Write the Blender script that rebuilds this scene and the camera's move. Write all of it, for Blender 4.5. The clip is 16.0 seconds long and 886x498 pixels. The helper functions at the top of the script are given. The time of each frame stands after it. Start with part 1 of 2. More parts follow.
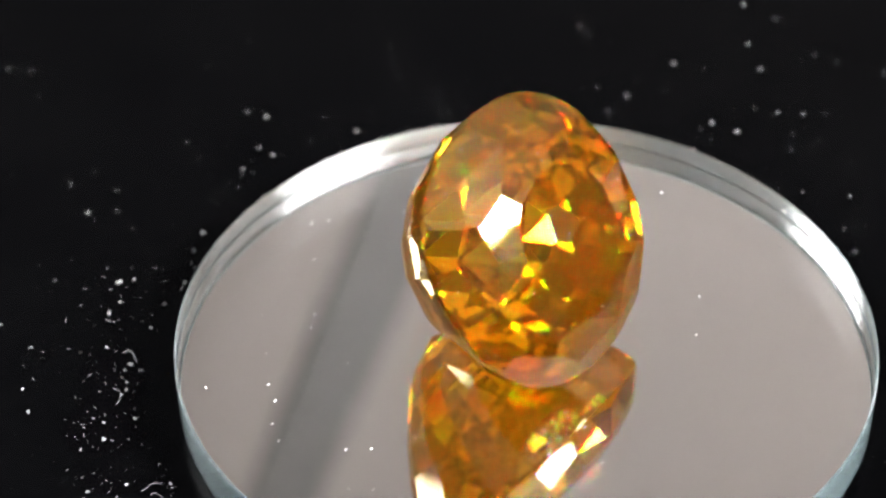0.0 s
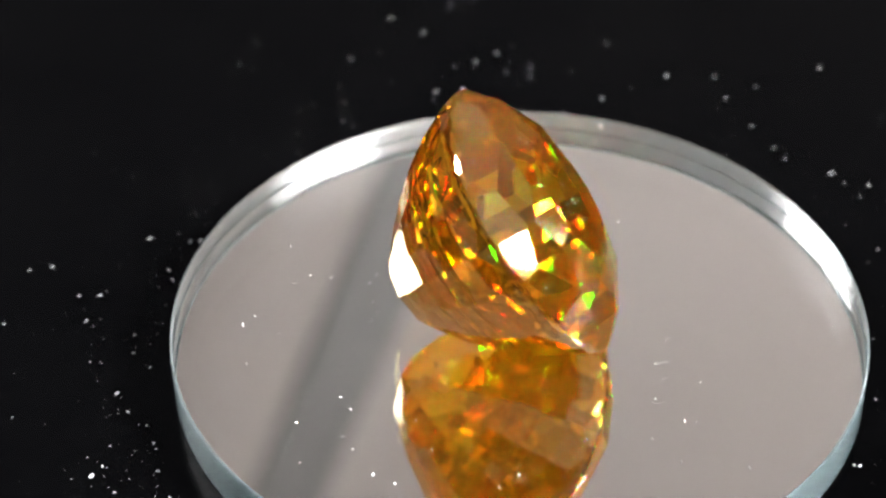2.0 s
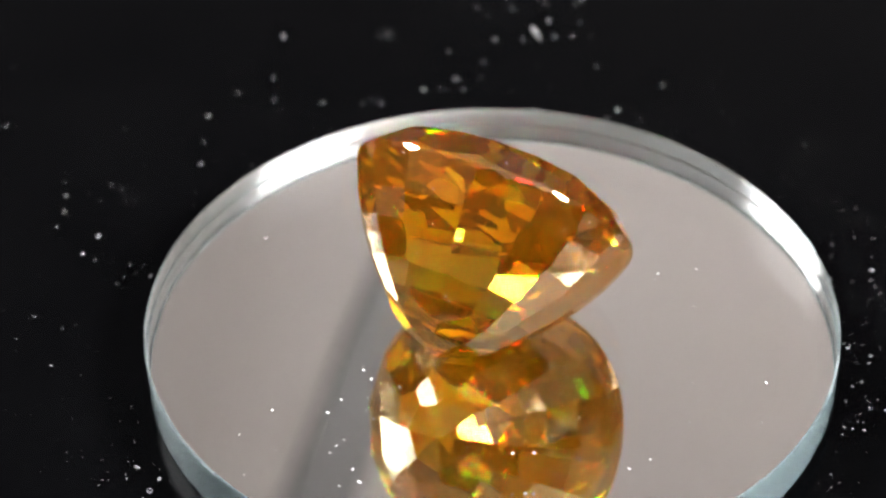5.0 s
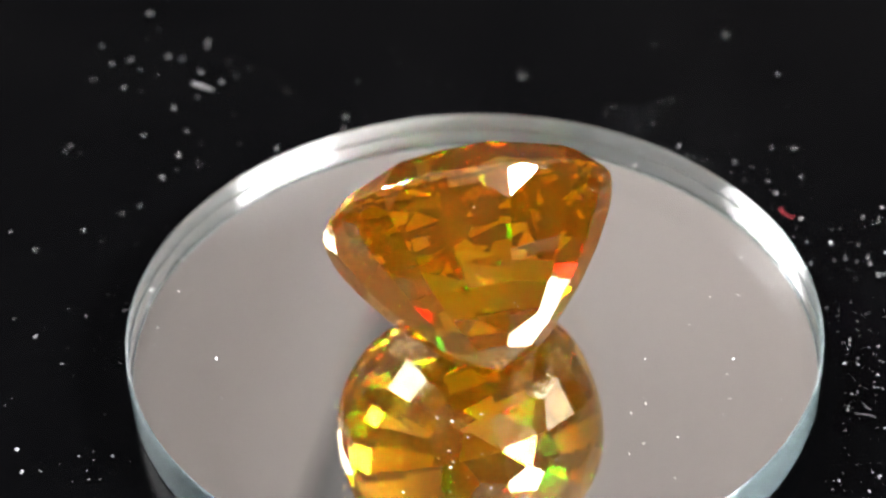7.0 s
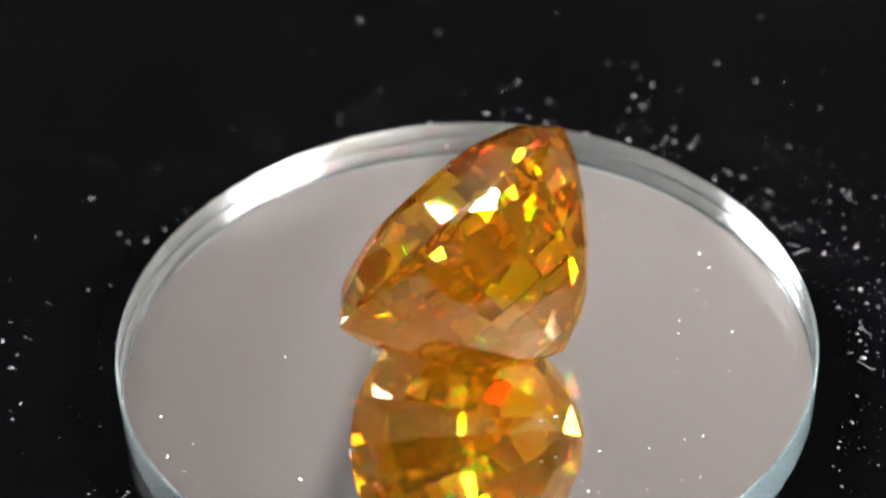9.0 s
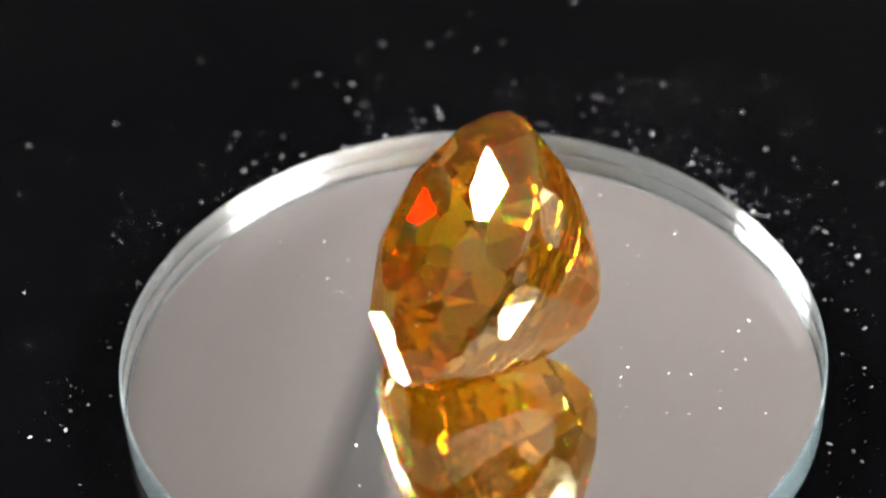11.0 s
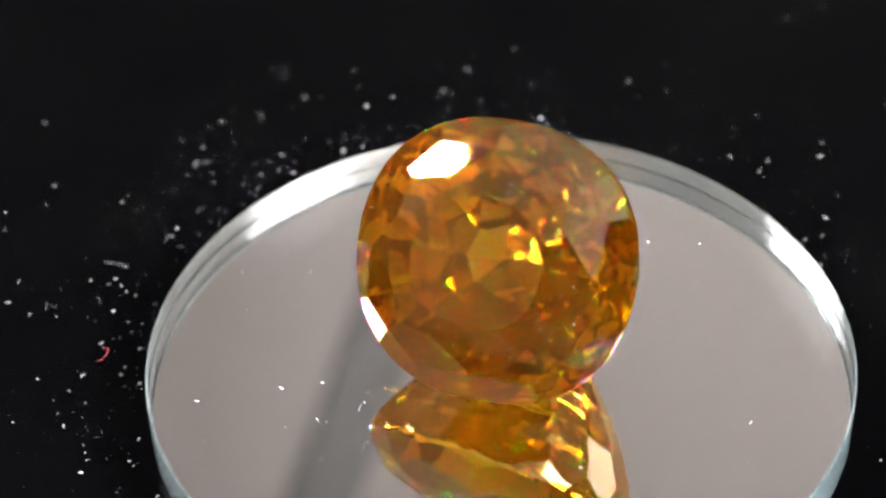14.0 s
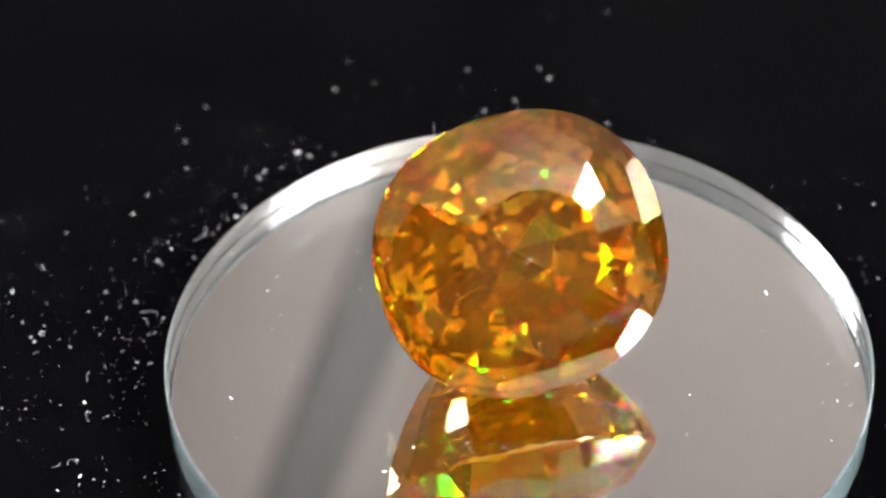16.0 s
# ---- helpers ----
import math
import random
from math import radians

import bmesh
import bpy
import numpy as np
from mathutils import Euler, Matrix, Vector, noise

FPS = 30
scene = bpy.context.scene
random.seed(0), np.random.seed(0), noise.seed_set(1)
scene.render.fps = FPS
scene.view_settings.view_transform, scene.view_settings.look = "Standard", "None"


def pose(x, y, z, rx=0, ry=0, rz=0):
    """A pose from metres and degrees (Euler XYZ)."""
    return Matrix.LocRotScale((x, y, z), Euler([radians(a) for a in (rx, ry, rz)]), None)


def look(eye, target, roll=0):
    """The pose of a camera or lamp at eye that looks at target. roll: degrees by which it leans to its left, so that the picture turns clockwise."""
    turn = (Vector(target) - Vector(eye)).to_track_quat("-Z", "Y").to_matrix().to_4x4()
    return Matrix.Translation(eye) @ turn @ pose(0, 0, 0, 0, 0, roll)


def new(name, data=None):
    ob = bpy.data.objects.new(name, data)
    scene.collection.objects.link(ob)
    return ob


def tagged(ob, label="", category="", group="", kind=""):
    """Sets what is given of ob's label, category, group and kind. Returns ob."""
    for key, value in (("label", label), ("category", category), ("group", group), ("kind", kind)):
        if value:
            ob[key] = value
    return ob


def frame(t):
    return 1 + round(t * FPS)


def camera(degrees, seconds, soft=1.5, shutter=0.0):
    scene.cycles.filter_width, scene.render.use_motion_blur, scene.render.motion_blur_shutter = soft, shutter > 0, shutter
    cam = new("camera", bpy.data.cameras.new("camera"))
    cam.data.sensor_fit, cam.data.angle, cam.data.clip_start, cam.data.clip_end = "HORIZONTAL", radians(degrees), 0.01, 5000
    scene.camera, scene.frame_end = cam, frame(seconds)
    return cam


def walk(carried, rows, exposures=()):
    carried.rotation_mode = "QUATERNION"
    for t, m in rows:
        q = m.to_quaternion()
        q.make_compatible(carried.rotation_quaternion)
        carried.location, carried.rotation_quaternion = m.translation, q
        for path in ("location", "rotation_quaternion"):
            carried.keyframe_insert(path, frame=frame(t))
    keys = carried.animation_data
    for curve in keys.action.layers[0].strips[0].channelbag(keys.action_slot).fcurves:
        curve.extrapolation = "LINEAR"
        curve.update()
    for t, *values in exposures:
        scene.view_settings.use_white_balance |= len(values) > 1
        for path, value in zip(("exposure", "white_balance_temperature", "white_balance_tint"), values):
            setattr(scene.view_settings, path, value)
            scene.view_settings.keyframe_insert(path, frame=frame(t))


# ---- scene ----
cam = camera(24.1, 16.0, soft=2.5)
EYE = (0.0, -0.11095, 0.10246)
walk(cam, [(0.0, look(EYE, (-0.0037164, 0.0046904, 0.0069955), -1.66)),
           (16.0, look(EYE, (-0.0037164, 0.0046904, 0.0069955), -1.66))],
     exposures=[(0.0, 0.0), (16.0, 0.0)])
cam.data.dof.use_dof = True
cam.data.dof.focus_distance = 0.141
cam.data.dof.aperture_fstop = 36.0

MM = 0.001
TURN = 20.0            # degrees a second, counter-clockwise from above
WOBBLE, WOBBLE_AT = 0.7, -40.0
GLASS = 3.7            # thickness of the mirror, mm
DISC_AT = (2.08, -0.06)
LAMP_A = (0.407, -0.148, 0.345)
LAMP_B = (-0.363, 0.236, 0.345)
LAMP_C = (0.43, 0.22, 0.022)

# ---- world and light ----
world = bpy.data.worlds.new("world")
scene.world = world
world.use_nodes = True
world.node_tree.nodes["Background"].inputs[0].default_value = (0.0, 0.0, 0.0, 1)


# ---- materials ----
def material(name):
    m = bpy.data.materials.new(name)
    m.use_nodes = True
    return m, m.node_tree, m.node_tree.nodes["Principled BSDF"]


def put(nt, kind, **inputs):
    n = nt.nodes.new(kind)
    for key, value in inputs.items():
        n.inputs[key.replace("_", " ")].default_value = value
    return n


def textured(name, dark, light, rough=(0.4, 0.6), scale=40.0, fine=400.0, bump=0.1, metal=0.0, depth=0.001):
    m, nt, b = material(name)
    tc = put(nt, "ShaderNodeTexCoord")
    big = put(nt, "ShaderNodeTexNoise", Scale=scale, Detail=4.0)
    small = put(nt, "ShaderNodeTexNoise", Scale=fine, Detail=6.0)
    mix = put(nt, "ShaderNodeMath")
    mix.operation = "MULTIPLY_ADD"
    mix.inputs[1].default_value = 0.45
    ramp = put(nt, "ShaderNodeValToRGB")
    ramp.color_ramp.elements[0].position, ramp.color_ramp.elements[1].position = 0.3, 0.85
    ramp.color_ramp.elements[0].color = (*dark, 1)
    ramp.color_ramp.elements[1].color = (*light, 1)
    half = put(nt, "ShaderNodeMath")
    half.operation = "MULTIPLY"
    half.inputs[1].default_value = 0.55
    mr = put(nt, "ShaderNodeMapRange", To_Min=rough[0], To_Max=rough[1])
    bp = put(nt, "ShaderNodeBump", Strength=bump, Distance=depth)
    link = nt.links.new
    link(tc.outputs["Object"], big.inputs["Vector"])
    link(tc.outputs["Object"], small.inputs["Vector"])
    link(big.outputs[0], half.inputs[0])
    link(small.outputs[0], mix.inputs[0])
    link(half.outputs[0], mix.inputs[2])
    link(mix.outputs[0], ramp.inputs[0])
    link(ramp.outputs[0], b.inputs["Base Color"])
    link(small.outputs[0], mr.inputs[0])
    link(mr.outputs[0], b.inputs["Roughness"])
    link(small.outputs[0], bp.inputs["Height"])
    link(bp.outputs[0], b.inputs["Normal"])
    b.inputs["Metallic"].default_value = metal
    return m


def glowing(name, colour, strength):
    m, nt, b = material(name)
    b.inputs["Base Color"].default_value = (0.8, 0.8, 0.8, 1)
    b.inputs["Emission Color"].default_value = (*colour, 1)
    b.inputs["Emission Strength"].default_value = strength
    return m


def gem_material(name, bends):
    """Amber stone of high index; bends lists the colours that bend alike, with their index."""
    m, nt, b = material(name)
    nt.nodes.remove(b)
    out = nt.nodes["Material Output"]
    last = None
    for colour, index in bends:
        through_it = put(nt, "ShaderNodeBsdfRefraction", Roughness=0.0, IOR=index, Color=(*[a * c for a, c in zip(AMBER, colour)], 1))
        off_it = put(nt, "ShaderNodeBsdfGlossy", Roughness=0.0, Color=(*[a * c for a, c in zip(SHEEN, colour)], 1))
        s = put(nt, "ShaderNodeMixShader")
        nt.links.new(put(nt, "ShaderNodeFresnel", IOR=index).outputs[0], s.inputs[0])
        nt.links.new(through_it.outputs[0], s.inputs[1])
        nt.links.new(off_it.outputs[0], s.inputs[2])
        if last:
            add = put(nt, "ShaderNodeAddShader")
            nt.links.new(last.outputs[0], add.inputs[0])
            nt.links.new(s.outputs[0], add.inputs[1])
            last = add
        else:
            last = s
    # faint milky veil inside the stone
    tc = put(nt, "ShaderNodeTexCoord")
    veil = put(nt, "ShaderNodeTexNoise", Scale=260.0, Detail=5.0)
    amount = put(nt, "ShaderNodeMapRange", To_Min=0.012, To_Max=0.046)
    amount.inputs["From Min"].default_value, amount.inputs["From Max"].default_value = 0.35, 0.7
    haze = put(nt, "ShaderNodeBsdfTranslucent", Color=(0.85, 0.42, 0.04, 1))
    mix = put(nt, "ShaderNodeMixShader")
    nt.links.new(tc.outputs["Object"], veil.inputs["Vector"])
    nt.links.new(veil.outputs[0], amount.inputs[0])
    nt.links.new(amount.outputs[0], mix.inputs[0])
    nt.links.new(last.outputs[0], mix.inputs[1])
    nt.links.new(haze.outputs[0], mix.inputs[2])
    nt.links.new(mix.outputs[0], out.inputs["Surface"])
    return m


def glass_material(name, colour, rough, streak=0.0, clear=1.0):
    m, nt, b = material(name)
    b.inputs["Base Color"].default_value = (*colour, 1)
    b.inputs["Transmission Weight"].default_value = clear
    b.inputs["IOR"].default_value = 1.52
    b.inputs["Roughness"].default_value = rough
    if streak:
        tc = put(nt, "ShaderNodeTexCoord")
        mp = put(nt, "ShaderNodeMapping")
        mp.inputs["Scale"].default_value = (120, 120, 2600)
        nz = put(nt, "ShaderNodeTexNoise", Scale=1.0, Detail=5.0)
        bp = put(nt, "ShaderNodeBump", Strength=streak, Distance=0.0002)
        mr = put(nt, "ShaderNodeMapRange", To_Min=rough * 0.6, To_Max=rough * 1.5)
        nt.links.new(tc.outputs["Object"], mp.inputs["Vector"])
        nt.links.new(mp.outputs[0], nz.inputs["Vector"])
        chip = put(nt, "ShaderNodeTexNoise", Scale=700.0, Detail=4.0)
        both = put(nt, "ShaderNodeMath")
        both.operation = "ADD"
        nt.links.new(tc.outputs["Object"], chip.inputs["Vector"])
        nt.links.new(nz.outputs[0], both.inputs[0])
        nt.links.new(chip.outputs[0], both.inputs[1])
        nt.links.new(both.outputs[0], bp.inputs["Height"])
        nt.links.new(bp.outputs[0], b.inputs["Normal"])
        nt.links.new(nz.outputs[0], mr.inputs[0])
        nt.links.new(mr.outputs[0], b.inputs["Roughness"])
    return m


AMBER, SHEEN = (0.995, 0.69, 0.14), (0.99, 0.88, 0.60)
M_GEM = gem_material("amber_stone", [((1, 1, 1), 2.37)])
M_CROWN = gem_material("amber_stone_crown", [((1, 0, 0), 2.31), ((0, 1, 0), 2.37), ((0, 0, 1), 2.45)])
M_GLASS = glass_material("clear_glass", (0.97, 0.985, 0.98), 0.0)
M_EDGE = glass_material("ground_glass_edge", (0.72, 0.935, 0.97), 0.055, 0.33, 0.90)
M_SILVER = textured("silvering", (0.90, 0.89, 0.88), (0.94, 0.93, 0.92), (0.0, 0.01), 60, 300, 0.0, 1.0)
M_ACRYLIC = textured("black_gloss_acrylic", (0.0004, 0.0004, 0.0005), (0.0009, 0.0009, 0.0010), (0.10, 0.22), 60, 900, 0.02, 0.0, 0.0001)
M_ACRYLIC.node_tree.nodes["Principled BSDF"].inputs["Specular IOR Level"].default_value = 0.014
M_DUST = textured("pale_dust", (0.05, 0.05, 0.05), (0.15, 0.15, 0.15), (0.5, 0.7), 300, 2000, 0.1, 0.0, 0.0001)
M_FINE = textured("fine_grey_dust", (0.11, 0.11, 0.11), (0.30, 0.30, 0.30), (0.5, 0.7), 300, 2000, 0.1, 0.0, 0.0001)
M_FLAW = textured("amber_needles", (0.35, 0.17, 0.03), (0.65, 0.38, 0.08), (0.3, 0.5), 300, 2000, 0.1, 0.0, 0.0001)
M_SPECK = textured("white_dust", (0.36, 0.36, 0.36), (0.6, 0.6, 0.59), (0.5, 0.7), 300, 2000, 0.1, 0.0, 0.0001)
M_LINT = textured("white_lint", (0.2, 0.2, 0.21), (0.36, 0.36, 0.36), (0.6, 0.8), 300, 2000, 0.1, 0.0, 0.0001)
M_REDLINT = textured("red_lint", (0.35, 0.03, 0.05), (0.55, 0.08, 0.09), (0.6, 0.8), 300, 2000, 0.1, 0.0, 0.0001)
M_WALL = textured("warm_grey_paint", (0.44, 0.41, 0.395), (0.50, 0.465, 0.445), (0.6, 0.8), 1.2, 160, 0.12)
# dark tone for unseen walls and boards, keeps the stone's reflections dim
M_UNSEEN_DARK = textured("unseen_dark_brown", (0.06, 0.045, 0.035), (0.09, 0.07, 0.055), (0.6, 0.8), 1.2, 160, 0.12)
M_CEIL = textured("white_ceiling_paint", (0.72, 0.71, 0.69), (0.80, 0.79, 0.77), (0.7, 0.9), 1.5, 160, 0.1)
M_FLOOR = textured("brown_floorboards", (0.12, 0.07, 0.04), (0.24, 0.15, 0.09), (0.3, 0.5), 3, 60, 0.1)
M_TABLE = textured("black_tabletop", (0.012, 0.012, 0.012), (0.03, 0.03, 0.03), (0.35, 0.55), 6, 300, 0.08)
M_DARK = textured("black_metal", (0.01, 0.01, 0.01), (0.03, 0.03, 0.03), (0.3, 0.5), 30, 300, 0.05)
M_LAMP = glowing("lamp_diffuser", (0.985, 0.99, 1.0), 160.0)
M_LAMPSOFT = glowing("soft_diffuser", (1.0, 0.84, 0.82), 3.4)
# glow of the uplighter added as fill for the room
M_ROOMFILL = glowing("room_fill_glow", (1.0, 0.96, 0.945), 105.0)
# glow of the panel added to brighten the north wall
M_WALLFILL = glowing("wall_fill_glow", (1.0, 0.955, 0.945), 80.0)
M_POLE = textured("grey_metal", (0.185, 0.182, 0.18), (0.23, 0.227, 0.224), (0.8, 0.95), 30, 300, 0.05)


# ---- building helpers ----
def mesh_of(bm, name, *mats):
    me = bpy.data.meshes.new(name)
    bm.to_mesh(me)
    bm.free()
    for m in mats:
        me.materials.append(m)
    return me


def part(name, bm, mat, parent=None, label=""):
    ob = new(name, mesh_of(bm, name, *(mat if isinstance(mat, tuple) else (mat,))))
    if parent is not None:
        ob.parent = parent
    if label:
        ob["label"] = label
    return ob


def box(x0, y0, z0, x1, y1, z1, bevel=0.0):
    bm = bmesh.new()
    bmesh.ops.create_cube(bm, size=1.0)
    for v in bm.verts:
        v.co = Vector((x0 if v.co.x < 0 else x1, y0 if v.co.y < 0 else y1, z0 if v.co.z < 0 else z1))
    if bevel:
        bmesh.ops.bevel(bm, geom=bm.edges[:], offset=bevel, segments=3, affect="EDGES", profile=0.5)
    return bm


def lathe(profile, n=96, centre=(0, 0), closed_top=True, closed_bottom=True):
    """A solid of revolution about z from (radius, height) pairs, bottom to top."""
    bm = bmesh.new()
    rings = []
    for r, z in profile:
        rings.append([bm.verts.new((centre[0] + r * math.cos(2 * math.pi * i / n),
                                    centre[1] + r * math.sin(2 * math.pi * i / n), z)) for i in range(n)])
    for a, b in zip(rings, rings[1:]):
        for i in range(n):
            j = (i + 1) % n
            bm.faces.new((a[i], a[j], b[j], b[i]))
    if closed_bottom:
        bm.faces.new(rings[0][::-1])
    if closed_top:
        bm.faces.new(rings[-1])
    return bm


def tube(points, radius, n=8):
    bm = bmesh.new()
    pts = [Vector(p) for p in points]
    rings = []
    for i, p in enumerate(pts):
        d = (pts[min(i + 1, len(pts) - 1)] - pts[max(i - 1, 0)]).normalized()
        up = Vector((0, 0, 1)) if abs(d.z) < 0.9 else Vector((1, 0, 0))
        a = d.cross(up).normalized()
        b = d.cross(a)
        rings.append([bm.verts.new(p + (a * math.cos(k * 2 * math.pi / n) + b * math.sin(k * 2 * math.pi / n)) * radius) for k in range(n)])
    for a, b in zip(rings, rings[1:]):
        for i in range(n):
            j = (i + 1) % n
            bm.faces.new((a[i], a[j], b[j], b[i]))
    bm.faces.new(rings[0][::-1])
    bm.faces.new(rings[-1])
    bmesh.ops.recalc_face_normals(bm, faces=bm.faces[:])
    return bm


def smooth(ob, angle=40):
    for p in ob.data.polygons:
        p.use_smooth = True
    ob.data.set_sharp_from_angle(angle=radians(angle))
    return ob


# ---- the room ----
X0, X1, Y0, Y1, Z0, Z1 = -1.6, 1.6, -1.7, 1.3, -0.80, 1.75
tagged(part("floor", box(X0, Y0, Z0 - 0.1, X1, Y1, Z0), M_FLOOR), "brown wooden floor of the room", "floor", kind="structure")
tagged(part("ceiling", box(X0, Y0, Z1, X1, Y1, Z1 + 0.1), M_CEIL), "plain white painted ceiling", "ceiling", kind="structure")
for nm, b in (("wall_north", (X0 - 0.1, Y1, Z0 - 0.1, X1 + 0.1, Y1 + 0.1, Z1 + 0.1)),
              ("wall_south", (X0 - 0.1, Y0 - 0.1, Z0 - 0.1, X1 + 0.1, Y0, Z1 + 0.1)),
              ("wall_west", (X0 - 0.1, Y0, Z0 - 0.1, X0, Y1, Z1 + 0.1)),
              ("wall_east", (X1, Y0, Z0 - 0.1, X1 + 0.1, Y1, Z1 + 0.1))):
    # unseen south wall is made dark so the stone reflects less light face-on
    dark = nm == "wall_south"
    tagged(part(nm, box(*b), M_UNSEEN_DARK if dark else M_WALL), "unseen wall behind the camera, dark to dim the stone's reflections" if dark else "plain warm grey painted wall", "wall", kind="structure")

# added dark boards, out of view, that keep low reflections in the stone dark
for nm, b in (("unseen_dark_panel_north", (X0, Y1 - 0.02, Z0, X1, Y1, 0.62)), ("unseen_dark_panel_west", (X0, Y0, Z0, X0 + 0.02, Y1 - 0.02, 0.62)),
              ("unseen_dark_panel_east", (X1 - 0.02, Y0, Z0, X1, Y1 - 0.02, 0.62))):
    tagged(part(nm, box(*b), M_UNSEEN_DARK), "unseen dark board added low on the wall to dim reflections", "panelling", kind="structure")

TABLE_Z = -0.030


def build_table():
    t = tagged(new("table"), "black table under the turntable and lamps", "table")
    part("tabletop", box(-0.8, -0.55, TABLE_Z - 0.025, 0.8, 0.75, TABLE_Z, 0.004), M_TABLE, t)
    for x in (-0.74, 0.74):
        for y in (-0.49, 0.69):
            part("leg", box(x - 0.025, y - 0.025, Z0, x + 0.025, y + 0.025, TABLE_Z - 0.025, 0.003), M_TABLE, t)


def build_lamp(at, wide, tall, glow, words, aim=(0.0, 0.0, 0.012)):
    """A panel lamp on a stand, its face turned to the place it lights."""
    x, y, z = at
    dx, dy, dz = aim[0] - x, aim[1] - y, aim[2] - z
    t = tagged(new("panel_lamp"), words, "lamp", "panel lamps")
    t.location = (x, y, TABLE_Z)
    t.rotation_euler = (0, 0, math.atan2(dy, dx) - math.pi / 2)
    c, s, h = z - TABLE_Z, wide / 2, tall / 2
    tip = Matrix.Translation((0, 0, c)) @ pose(0, 0, 0, math.degrees(math.atan2(dz, math.hypot(dx, dy))))
    for nm, b, mat, lab in (("housing", (-s - 0.008, -0.025, -h - 0.008, s + 0.008, -0.002, h + 0.008, 0.004), M_DARK, ""),
                            ("diffuser", (-s, -0.004, -h, s, 0.004, h, 0.002), glow, "glowing white diffuser")):
        bm = box(*b)
        bmesh.ops.transform(bm, matrix=tip, verts=bm.verts[:])
        part(nm, bm, mat, t, lab)
    back = tip @ Vector((0, -0.031, 0))
    part("pole", tube([(0, back.y, 0.006), (0, back.y, back.z + 0.006)], 0.006, 16), M_DARK, t)
    part("base_plate", lathe([(0.05, 0), (0.052, 0.003), (0.05, 0.006)], 48, (0, back.y)), M_DARK, t)


def build_fill_uplight():
    """An added, unseen uplighter whose open bowl brightens the ceiling and walls."""
    t = tagged(new("fill_uplight"), "unseen black uplighter added to brighten ceiling and walls", "floor lamp")
    t.location = (1.10, -0.85, Z0)
    smooth(part("base_plate", lathe([(0.14, 0), (0.145, 0.006), (0.14, 0.02), (0.03, 0.03)], 64), M_DARK, t))
    part("pole", tube([(0, 0, 0.03), (0, 0, 1.42)], 0.014, 20), M_DARK, t)
    smooth(part("bowl", lathe([(0.03, 1.40), (0.12, 1.44), (0.19, 1.51), (0.20, 1.56), (0.192, 1.56), (0.18, 1.515), (0.11, 1.455), (0.02, 1.43)], 64), M_DARK, t))
    part("diffuser", lathe([(0.15, 1.535), (0.155, 1.541), (0.15, 1.547)], 64), M_ROOMFILL, t, "glowing white diffuser")


def build_boom():
    """Dark leaning arm whose image crosses the mirror as a soft dark band."""
    t = tagged(new("boom_stand"), "flat grey leaning boom arm on a round floor base", "stand")
    t.location = (0.0, 1.0, Z0)
    low, high = (0.497, 0, 0.012), (-0.233, 0, 2.15)
    arm = box(-0.027, -0.008, 0.0, 0.027, 0.008, math.dist(low, high), 0.003)
    bmesh.ops.transform(arm, matrix=Matrix.Translation(low) @ pose(0, 0, 0, 0, math.degrees(math.atan2(high[0] - low[0], high[2] - low[2])), 0), verts=arm.verts[:])
    part("arm", arm, M_POLE, t)
    part("base_plate", lathe([(0.14, 0), (0.145, 0.006), (0.136, 0.018)], 64, (0.497, 0)), M_DARK, t)
    part("end_cap", tube([(-0.232, 0, 2.147), (-0.239, 0, 2.168)], 0.032, 20), M_DARK, t)


build_table()
build_lamp(LAMP_A, 0.28, 0.125, M_LAMP, "bright white panel lamp tilted down on black stand")
build_lamp(LAMP_B, 0.28, 0.125, M_LAMP, "bright white panel lamp tilted down on black stand")
build_lamp(LAMP_C, 0.12, 0.085, M_LAMPSOFT, "small dim warm panel lamp low on the table")
# added fill, out of view, that lifts the wall reflected in the mirror
build_lamp((0.62, 0.40, 0.22), 0.30, 0.20, M_WALLFILL, "unseen wide fill panel added to brighten the mirrored wall", (0.0, 1.3, 1.1))
build_fill_uplight()
build_boom()


# ---- the turntable ----
def build_turntable():
    t = tagged(new("turntable"), "low black motorised turntable with a glossy dusty platter", "turntable")
    smooth(part("motor_base", lathe([(0.070, TABLE_Z), (0.072, TABLE_Z + 0.002), (0.072, -0.018), (0.060, -0.0150), (0.02, -0.0145)], 96), M_DARK, t))
    bm = lathe([(0.018, -0.0145), (0.020, -0.0128), (0.092, -0.0105), (0.0945, -0.009), (0.095, -0.007), (0.095, -0.0012), (0.0946, -0.0004), (0.0938, 0.0)], 160)
    return smooth(part("platter", bm, M_ACRYLIC, t, "glossy black round platter"), 20)


def build_disc():
    """Round mirror: a glass body with a ground edge, silvered underneath."""
    cx, cy = DISC_AT[0] * MM, DISC_AT[1] * MM
    r, h = 25.0 * MM, GLASS * MM
    t = tagged(new("mirror_disc"), "round thick glass mirror with ground edge, dusty, on the black platter", "mirror")
    prof = [(r - 0.10 * MM, 0.10 * MM), (r, 0.20 * MM), (r, h * 0.5), (r, h - 0.30 * MM), (r - 0.04 * MM, h - 0.12 * MM), (r - 0.16 * MM, h)]
    bm = lathe(prof, 192, (cx, cy), True, False)
    bm.normal_update()
    for f in bm.faces:
        f.material_index = 0 if f.normal.z > 0.95 else 1
    smooth(part("glass_body", bm, (M_GLASS, M_EDGE), t, "clear glass with pale green ground edge"), 25)
    part("silver_backing", lathe([(r - 0.12 * MM, 0.0), (r - 0.09 * MM, 0.11 * MM)], 192, (cx, cy)), M_SILVER, t, "silvered mirror backing")
    return t


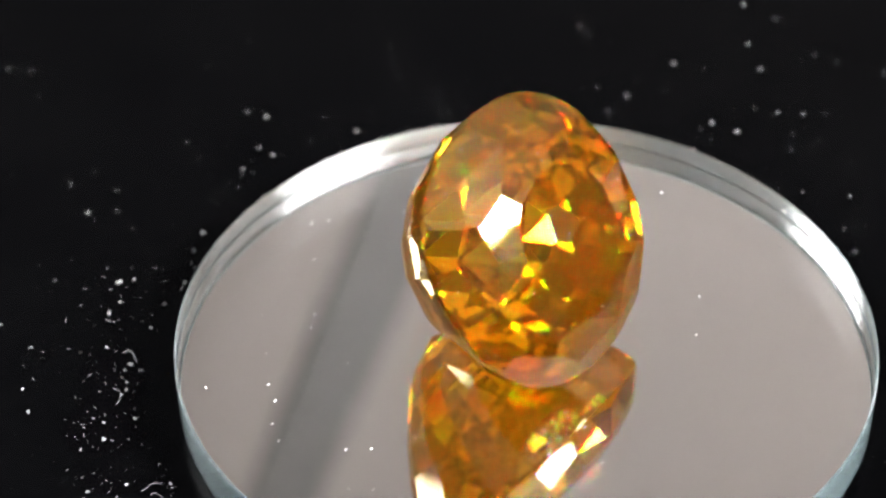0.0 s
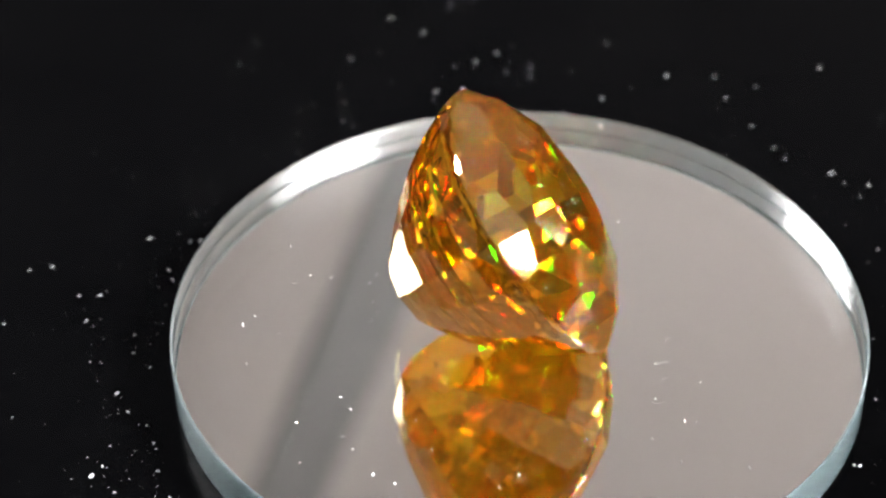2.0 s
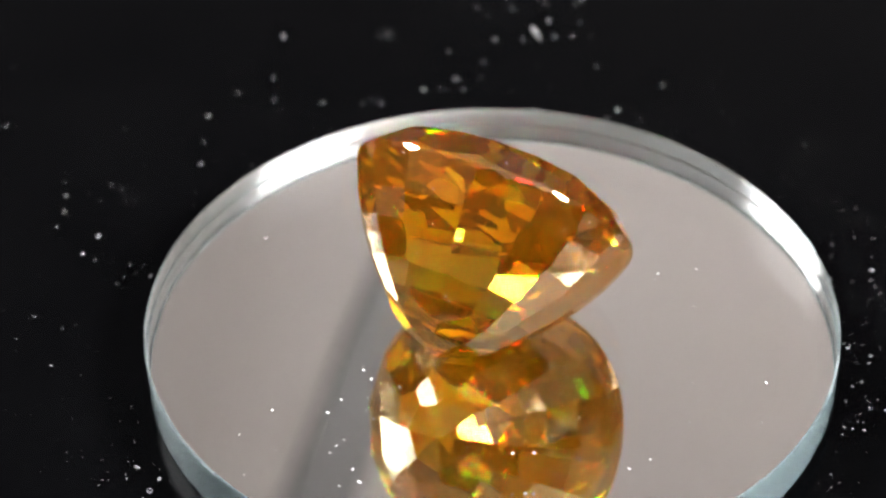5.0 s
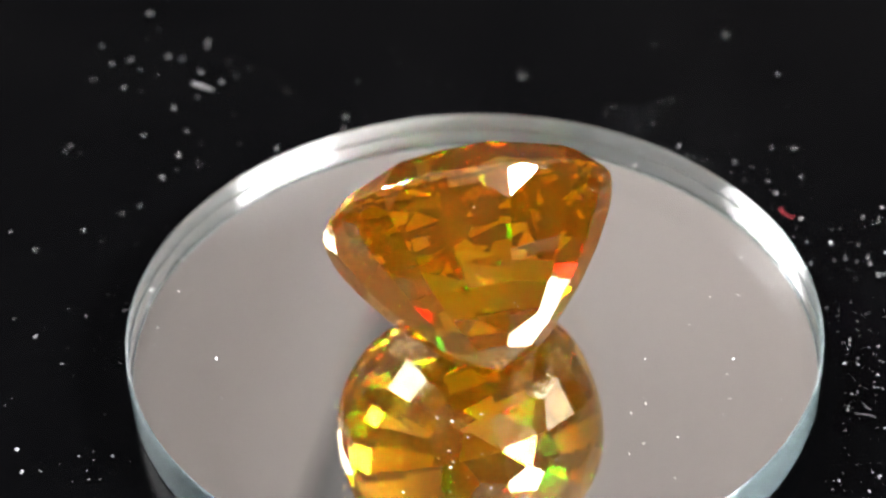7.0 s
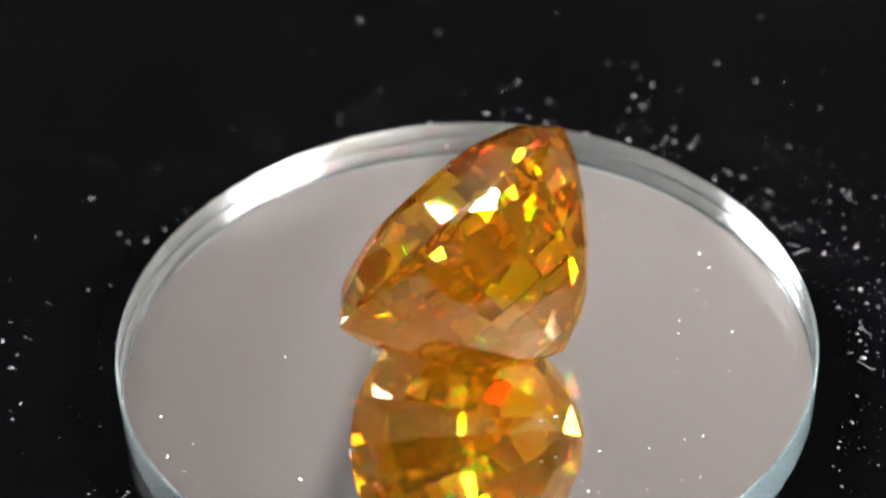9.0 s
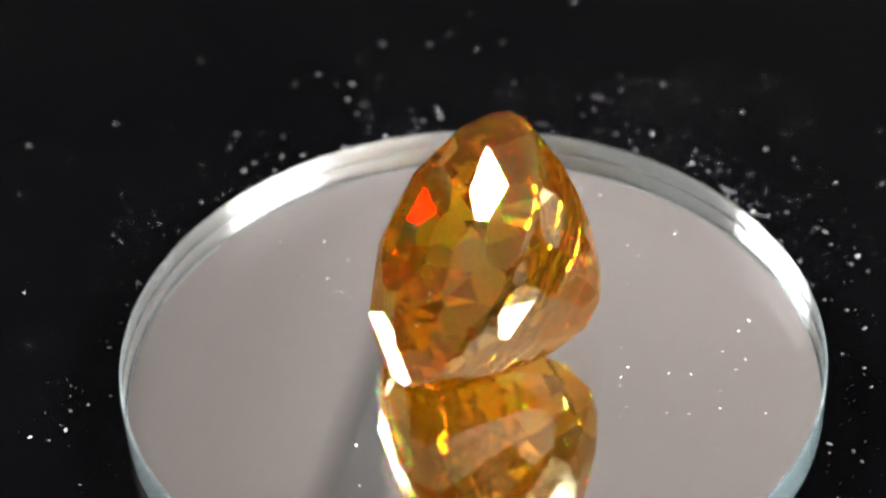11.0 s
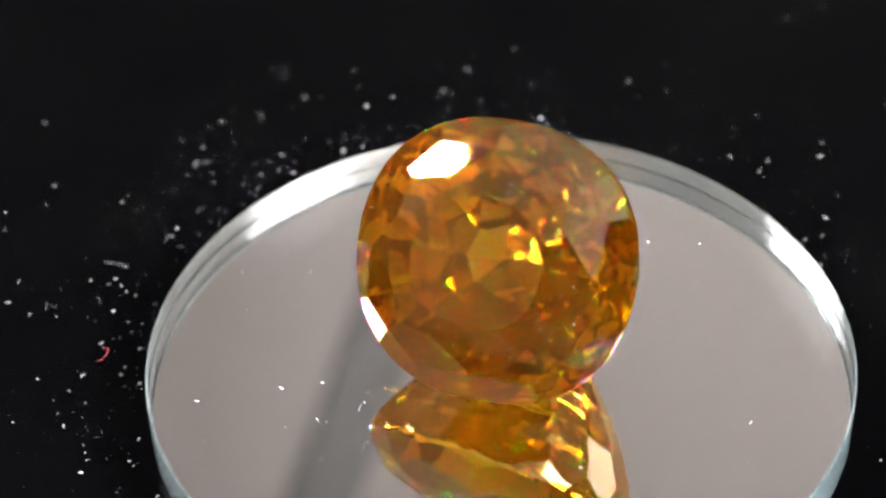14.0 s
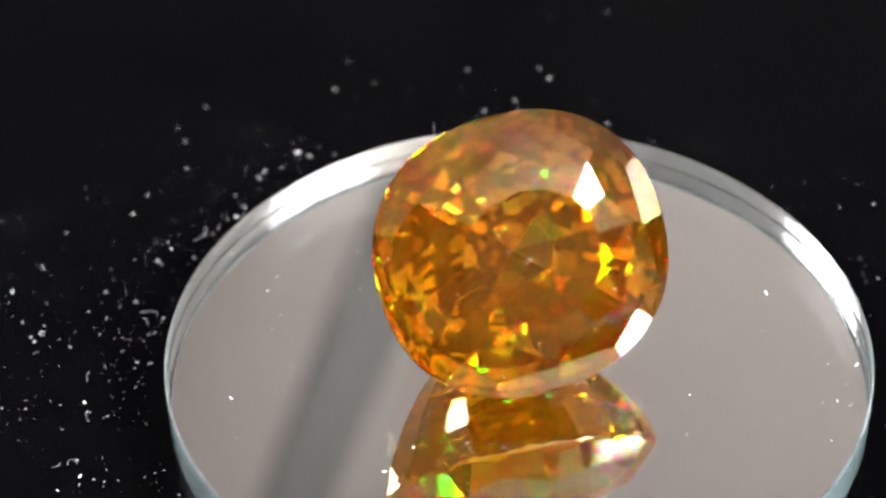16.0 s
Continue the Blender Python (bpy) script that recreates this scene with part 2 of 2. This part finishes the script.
# ---- the stone ----
GEM = dict(a=9.65, b=10.17, n=2.24)
PROFILE = [(0.46, 3.4), (0.62, 3.0), (0.75, 2.4), (0.88, 1.5), (1.0, 0.35), (1.0, -0.35), (0.93, -2.0), (0.81, -4.2), (0.655, -6.4), (0.46, -8.6), (0.26, -10.3), (0.07, -11.2)]


def gem_matrix():
    turn = pose(0, 0, 0, 0, 0, 324.0) @ pose(0, 0, 0, 0, 54.9, 0) @ pose(0, 0, 0, 0, 0, 6.9)
    return Matrix.Translation((2.745 * MM, -0.426 * MM, 0)), turn


def build_gem():
    ring = []
    for i in range(144):
        c, s = math.cos(i * math.pi / 72), math.sin(i * math.pi / 72)
        e = 2 / GEM["n"]
        ring.append((GEM["a"] * math.copysign(abs(c) ** e, c), GEM["b"] * math.copysign(abs(s) ** e, s)))
    ring = np.array(ring)
    cloud = np.concatenate([np.column_stack([ring * r, np.full(len(ring), z)]) for r, z in PROFILE])
    bm = bmesh.new()
    bmesh.ops.create_cube(bm, size=40.0)

    def cut(beta, phi, inset=0.0):
        b, p = radians(beta), radians(phi)
        n = np.array([math.cos(b) * math.cos(p), math.cos(b) * math.sin(p), math.sin(b)])
        d = float((cloud @ n).max()) - inset
        res = bmesh.ops.bisect_plane(bm, geom=bm.verts[:] + bm.edges[:] + bm.faces[:], dist=1e-5,
                                     plane_co=Vector(n * d), plane_no=Vector(n), clear_outer=True)
        edges = [g for g in res["geom_cut"] if isinstance(g, bmesh.types.BMEdge)]
        if len(edges) > 2:
            bmesh.ops.edgeloop_fill(bm, edges=edges)

    rng = random.Random(11)
    cut(90, 0)
    for beta, count, half, inset in ((0, 48, 0, 0), (24, 48, 0.5, 0.04), (-14, 48, 0.5, 0.04), (62, 8, 0, 0.10), (46, 16, 0.5, 0.06), (74, 16, 0.5, 0.06),
                                     (-24, 16, 0.5, 0.02), (-30.5, 16, 0.5, 0.03), (-36.5, 16, 0.5, 0.03),
                                     (-43, 16, 0.5, 0.05), (-52, 8, 0, 0.08), (-66, 8, 0, 0.1)):
        for i in range(count):
            wob = 0 if beta == 0 else rng.uniform(-0.5, 0.5)
            cut(beta + wob, (i + half) * 360 / count - 22 + 1.4 * wob, inset + (0 if beta == 0 else rng.uniform(0, 0.05)))
    for beta in (-26, -31.5, -38.5, -45):      # the worn side on which it lies
        for way in (-18, 4.2):
            cut(beta, way, 0.28)
    cut(-35.1, -6.9, 0.36)
    bmesh.ops.remove_doubles(bm, verts=bm.verts[:], dist=0.004)
    bmesh.ops.scale(bm, vec=(MM, MM, MM), verts=bm.verts[:])
    shift, turn = gem_matrix()
    bmesh.ops.transform(bm, matrix=turn, verts=bm.verts[:])
    low = min(v.co.z for v in bm.verts)
    bmesh.ops.transform(bm, matrix=shift @ Matrix.Translation((0, 0, GLASS * MM - low + 0.00001)), verts=bm.verts[:])
    bmesh.ops.recalc_face_normals(bm, faces=bm.faces[:])
    stone = tagged(new("gemstone"), "faceted amber orange cushion-cut gemstone lying on its side on the mirror", "gemstone")
    axis = turn.to_3x3() @ Vector((0, 0, 1))
    for nm, lo, hi, words in (("table_facet", 0.999, 1.1, "large flat polished table"), ("crown", 0.2, 0.999, "faceted crown"),
                              ("girdle", -0.1, 0.2, "narrow polished girdle"), ("pavilion", -1.1, -0.1, "deep faceted pavilion")):
        piece = bm.copy()
        piece.normal_update()
        away = [f for f in piece.faces if not lo <= f.normal.dot(axis) < hi]
        bmesh.ops.delete(piece, geom=away, context="FACES")
        part(nm, piece, M_CROWN if nm in ("table_facet", "crown") else M_GEM, stone, words)
    # fine needles inside the stone
    rng = random.Random(31)
    flaws = bmesh.new()
    rise = Matrix.Translation((0, 0, GLASS * MM - low + 0.00001))
    for i in range(26):
        r, a, z = 6.2 * math.sqrt(rng.random()), rng.uniform(0, 6.28), rng.uniform(-4.5, 1.8)
        mid = Vector((r * math.cos(a), r * math.sin(a), z)) * MM
        way = Vector((rng.gauss(0, 1), rng.gauss(0, 1), rng.gauss(0, 1))).normalized() * rng.uniform(0.3, 1.1) * MM
        side = way.cross(Vector((0.3, 0.5, 0.8))).normalized() * 0.022 * MM
        up = way.cross(side).normalized() * 0.022 * MM
        tips = [flaws.verts.new(mid - way), flaws.verts.new(mid + way)]
        waist = [flaws.verts.new(mid + o) for o in (side, up, -side, -up)]
        for k in range(4):
            for tip in tips:
                flaws.faces.new((waist[k], waist[(k + 1) % 4], tip))
    bmesh.ops.recalc_face_normals(flaws, faces=flaws.faces[:])
    bmesh.ops.transform(flaws, matrix=shift @ rise @ turn, verts=flaws.verts[:])
    tagged(part("needles", flaws, M_FLAW, stone, "fine pale needle flaws inside"), kind="stuff")
    # dust resting on the upper facets
    spots = []
    faces = [f for f in bm.faces if f.normal.z > 0.05]
    weights = [f.calc_area() for f in faces]
    for f in rng.choices(faces, weights, k=70):
        c, v, w = f.calc_center_median(), rng.choice(f.verts[:]).co, rng.choice(f.verts[:]).co
        p = c.lerp(v, rng.random() * 0.9).lerp(c.lerp(w, rng.random() * 0.9), 0.5)
        spots.append((p.x / MM, p.y / MM, p.z / MM - 0.01, 0.05 + 0.09 * rng.random() ** 2))
    bm.free()
    return stone, spots


# ---- dust ----
def flakes(name, spots, seed, mat, label):
    """Small uneven crumbs of dust, joined; spots: x, y, z, size in mm."""
    rng = random.Random(seed)
    verts, faces = [], []
    for x, y, z, size in spots:
        k = len(verts)
        turn = rng.uniform(0, 6.28)
        long = rng.uniform(1.0, 2.2)
        for i in range(6):
            a = i * math.pi / 3
            r = size * rng.uniform(0.3, 0.6)
            px, py = r * long * math.cos(a), r * math.sin(a)
            verts.append(((x + px * math.cos(turn) - py * math.sin(turn)) * MM, (y + px * math.sin(turn) + py * math.cos(turn)) * MM, (z + size * rng.uniform(0.02, 0.2)) * MM))
        verts.append((x * MM, y * MM, (z + size * rng.uniform(0.35, 0.7)) * MM))
        verts.append((x * MM, y * MM, z * MM))
        for i in range(6):
            j = (i + 1) % 6
            faces += [(k + i, k + j, k + 6), (k + j, k + i, k + 7)]
    me = bpy.data.meshes.new(name)
    me.from_pydata(verts, [], faces)
    me.materials.append(mat)
    return tagged(new(name, me), label, "dust", kind="stuff")


def off_disc(x, y, gap=0.6):
    return math.hypot(x - DISC_AT[0], y - DISC_AT[1]) > 25 + gap


def platter_dust():
    """Fine dust, thickest near the mirror's edge on one side."""
    rng = random.Random(5)
    spots = []
    while len(spots) < 950:
        r = 25 + abs(rng.gauss(0, 1)) * 7.5
        a = rng.uniform(0, 360)
        near = lambda c, w: math.exp(-(((a - c + 180) % 360 - 180) / w) ** 2)
        if rng.random() > 0.2 + 0.7 * near(205, 42) + 0.3 * near(290, 45) + 0.15 * near(120, 40):
            continue
        x, y = r * math.cos(radians(a)), r * math.sin(radians(a))
        if off_disc(x, y) and noise.noise(Vector((x * 0.2, y * 0.2, 3.0))) + rng.uniform(-0.3, 0.6) > 0:
            spots.append((x, y, 0, min(0.34, 0.04 * math.exp(abs(rng.gauss(0, 0.8))))))
    while len(spots) < 1020:
        r, a = 93 * math.sqrt(rng.random()), rng.uniform(0, 2 * math.pi)
        x, y = r * math.cos(a), r * math.sin(a)
        if off_disc(x, y):
            spots.append((x, y, 0, 0.06 + 0.14 * rng.random() ** 2))
    return flakes("platter_dust", spots, 6, M_FINE, "pale fine dust scattered on the black platter")


def mirror_dust():
    rng = random.Random(8)
    spots = []
    while len(spots) < 60:
        r, a = 24 * math.sqrt(rng.random()), rng.uniform(0, 2 * math.pi)
        x, y = DISC_AT[0] + r * math.cos(a), DISC_AT[1] + r * math.sin(a)
        if math.hypot(x - 2.7, y + 0.4) > 9:
            spots.append((x, y, GLASS, 0.05 + 0.08 * rng.random() ** 2))
    return flakes("mirror_dust", spots, 9, M_SPECK, "fine pale dust specks on the mirror")


# larger crumbs, x and y on the platter in mm
CRUMBS_EAST = [(39.6, 12.3), (36.3, 12.6), (45.9, 10.8), (35.2, 8.5), (34.4, 5.2), (44.4, 2.4), (44.7, 1.6), (41, -3.3), (38.8, -6), (36.4, -5.4), (35, -3.7), (34.1, 3.6), (50.6, -6.2), (54.1, -10.3), (51.2, -8.9), (48.1, -12.8), (41.6, -13), (41.2, -14.4), (46.4, -16), (47.1, -16.6), (41.6, -10), (43.4, -15.6), (57.8, -22.5), (58.5, -18.9), (51, -24.4), (55.3, -19.5), (54.4, -21.3), (54.6, -16.6), (52.1, -15.4), (46.9, -13.3), (44.1, -12.9), (50.3, -10.3), (48.6, -9.8), (47.6, -7), (46.1, -7.6), (42, -7.6), (46.8, -10.1), (41.1, -16.1), (36.2, -15.5), (36.6, -3.2), (35.3, -1.7), (35.4, -0.2)]
CRUMBS_NORTH = [(15.6, 37.9), (22.3, 40.7), (25, 44.7), (27.9, 39), (29.7, 38), (23, 36.9), (22, 31.2), (23.8, 30.6), (25.9, 30.4), (27.8, 30.5), (26.8, 26.8), (33.6, 36.4), (17.2, 28.4), (-42, 37.3), (-38.8, 33.3), (-21.5, 41.5), (-20.7, 30.9), (-19.3, 25.9), (-18.1, 24.9), (36.7, 35.2), (22.5, 46.9), (18.2, 37), (28.3, 19.4), (34.9, 18.3), (37.9, 15.5), (-12, 21.5), (-20.4, 23.1), (-12.4, 24.1)]
CRUMBS_WEST_SOUTH = [(-30.3, 20.3), (-26.9, -0.7), (-23.3, 12.8), (2.9, -26), (4.8, -43.9), (-10, -38.4), (-12.6, -36), (-13.6, -35.1), (-4.4, -29.7), (-3, -30.7), (-5.9, -46.8), (-28.3, -56.9), (-23.9, -45.4), (-19.4, -38.2), (-22.5, -35.3), (-27.4, -31.3), (-25.1, -32), (-36.2, -32), (-28.3, -36.7), (-39, 8.7), (-32.2, 17.4), (-28.8, 4.7), (-28.9, 5.5), (-1.5, -29.6), (0.5, -31.2)]
CRUMBS_MIRROR = [(-13.2, -0.2), (-13, 1.2), (-15.8, -6.1), (-15.2, -7.7), (14.8, 3.1), (-20.1, -6.4), (-8, 19), (-6, 16.6), (-5.8, 11.8), (-3.1, 9.9), (-12.6, 11.9), (6, -10.2), (-9.3, -17.3), (22.9, 9), (20.4, 11.7), (12.9, 15.2), (-16.8, 1.1), (22, 12.9), (20.7, 14.3), (3.5, -15.7), (-13.9, 11.6), (-10.2, 12.7), (-4.1, 9.5), (-6.9, 12.9), (3.5, -12.8), (-8.4, -12.3), (3.7, -21.6), (7, -13.6)]


def crumb_meshes(mat):
    made = []
    for k in range(5):
        rng = random.Random(40 + k)
        bm = bmesh.new()
        bmesh.ops.create_icosphere(bm, subdivisions=2, radius=0.5)
        for v in bm.verts:
            v.co *= 1 + 0.55 * noise.noise(v.co * 2.3 + Vector((k * 7.0, 0, 0)))
            v.co = Vector((v.co.x * rng.uniform(1.1, 1.2) * (1.0 + 0.2 * k), v.co.y * 0.8, v.co.z * 0.55))
        low = min(v.co.z for v in bm.verts)
        for v in bm.verts:
            v.co.z -= low
        made.append(mesh_of(bm, "dust_crumb", mat))
    return made


def crumbs():
    rng = random.Random(21)
    dull, white = crumb_meshes(M_DUST), crumb_meshes(M_SPECK)
    made = []
    for spots, shapes, z, lo, hi, words in ((CRUMBS_EAST + CRUMBS_NORTH + CRUMBS_WEST_SOUTH, dull, 0.0, 0.14, 0.30, "tiny pale dust crumb on the glossy black platter"),
                                    (CRUMBS_MIRROR, white, GLASS, 0.12, 0.22, "tiny white dust crumb on the glass mirror")):
        for x, y in spots:
            ob = tagged(new("dust_crumb", shapes[rng.randrange(5)]), words, "dust", "dust crumbs")
            size = rng.uniform(lo, hi) * MM
            ob.scale = (size, size, size)
            made.append((ob, pose(x * MM, y * MM, z * MM, 0, 0, rng.uniform(0, 360))))
    long = tagged(new("dust_flake", dull[4]), "long pale flake on the glossy black platter", "dust")
    long.scale = (1.1 * MM, 0.45 * MM, 0.5 * MM)
    made.append((long, pose(0.0423, -0.0114, 0, 0, 0, 190)))
    return made


def lint(x, y, z, size, seed, mat=None):
    rng = random.Random(seed)
    a, pts = rng.uniform(0, 6.28), []
    px, py = x, y
    bend = rng.uniform(-0.6, 0.6)
    for i in range(10):
        pts.append((px * MM, py * MM, (z + 0.035 + 0.12 * size * math.sin(i / 9 * math.pi) ** 2) * MM))
        px, py = px + size / 9 * math.cos(a), py + size / 9 * math.sin(a)
        bend += rng.uniform(-0.25, 0.25)
        a += bend
    red = mat is not None
    return tagged(part("lint_fibre", tube(pts, 0.018 * MM, 6), mat or M_LINT),
                  "tiny curled red fibre on the black platter" if red else "tiny curled white lint fibre lying among dust", "fibre", "lint fibres")


turning = [(ob, Matrix.Identity(4)) for ob in (build_turntable(), build_disc(), platter_dust(), mirror_dust())]
stone, stone_spots = build_gem()
turning.append((stone, Matrix.Identity(4)))
turning.append((flakes("stone_dust", stone_spots, 12, M_SPECK, "fine pale dust specks on the amber stone"), Matrix.Identity(4)))
turning += crumbs()
for k, (x, y, size) in enumerate(((-26.2, 0.2, 3.2), (-22.9, -12.0, 2.4), (-27.5, -2.6, 3.6), (-18.5, -22.9, 2.2), (-15.9, -26.2, 2.0),
                                  (-21.6, -20.2, 1.8), (-23.5, -13.0, 1.7), (20.3, -20.3, 1.6), (-8.7, 25.5, 1.8), (-27.8, -19.0, 1.8), (-16.9, -26.9, 1.7))):
    turning.append((lint(x, y, 0, size * 0.55, 60 + k), Matrix.Identity(4)))
turning.append((lint(-5.8, -28.6, 0, 2.2, 80, M_REDLINT), Matrix.Identity(4)))
for k, (x, y, size) in enumerate(((8.1, -9.1, 0.8), (6.0, -10.5, 0.9))):
    turning.append((lint(x, y, GLASS, size, 90 + k), Matrix.Identity(4)))


# ---- what turns ----
def motions():
    steps = [i * 0.5 for i in range(33)]
    lean = pose(0, 0, 0, 0, 0, WOBBLE_AT) @ pose(0, 0, 0, 0, WOBBLE, 0) @ pose(0, 0, 0, 0, 0, -WOBBLE_AT)
    for thing, at in turning:
        walk(thing, [(t, pose(0, 0, 0, 0, 0, TURN * t) @ lean @ at) for t in steps])


motions()
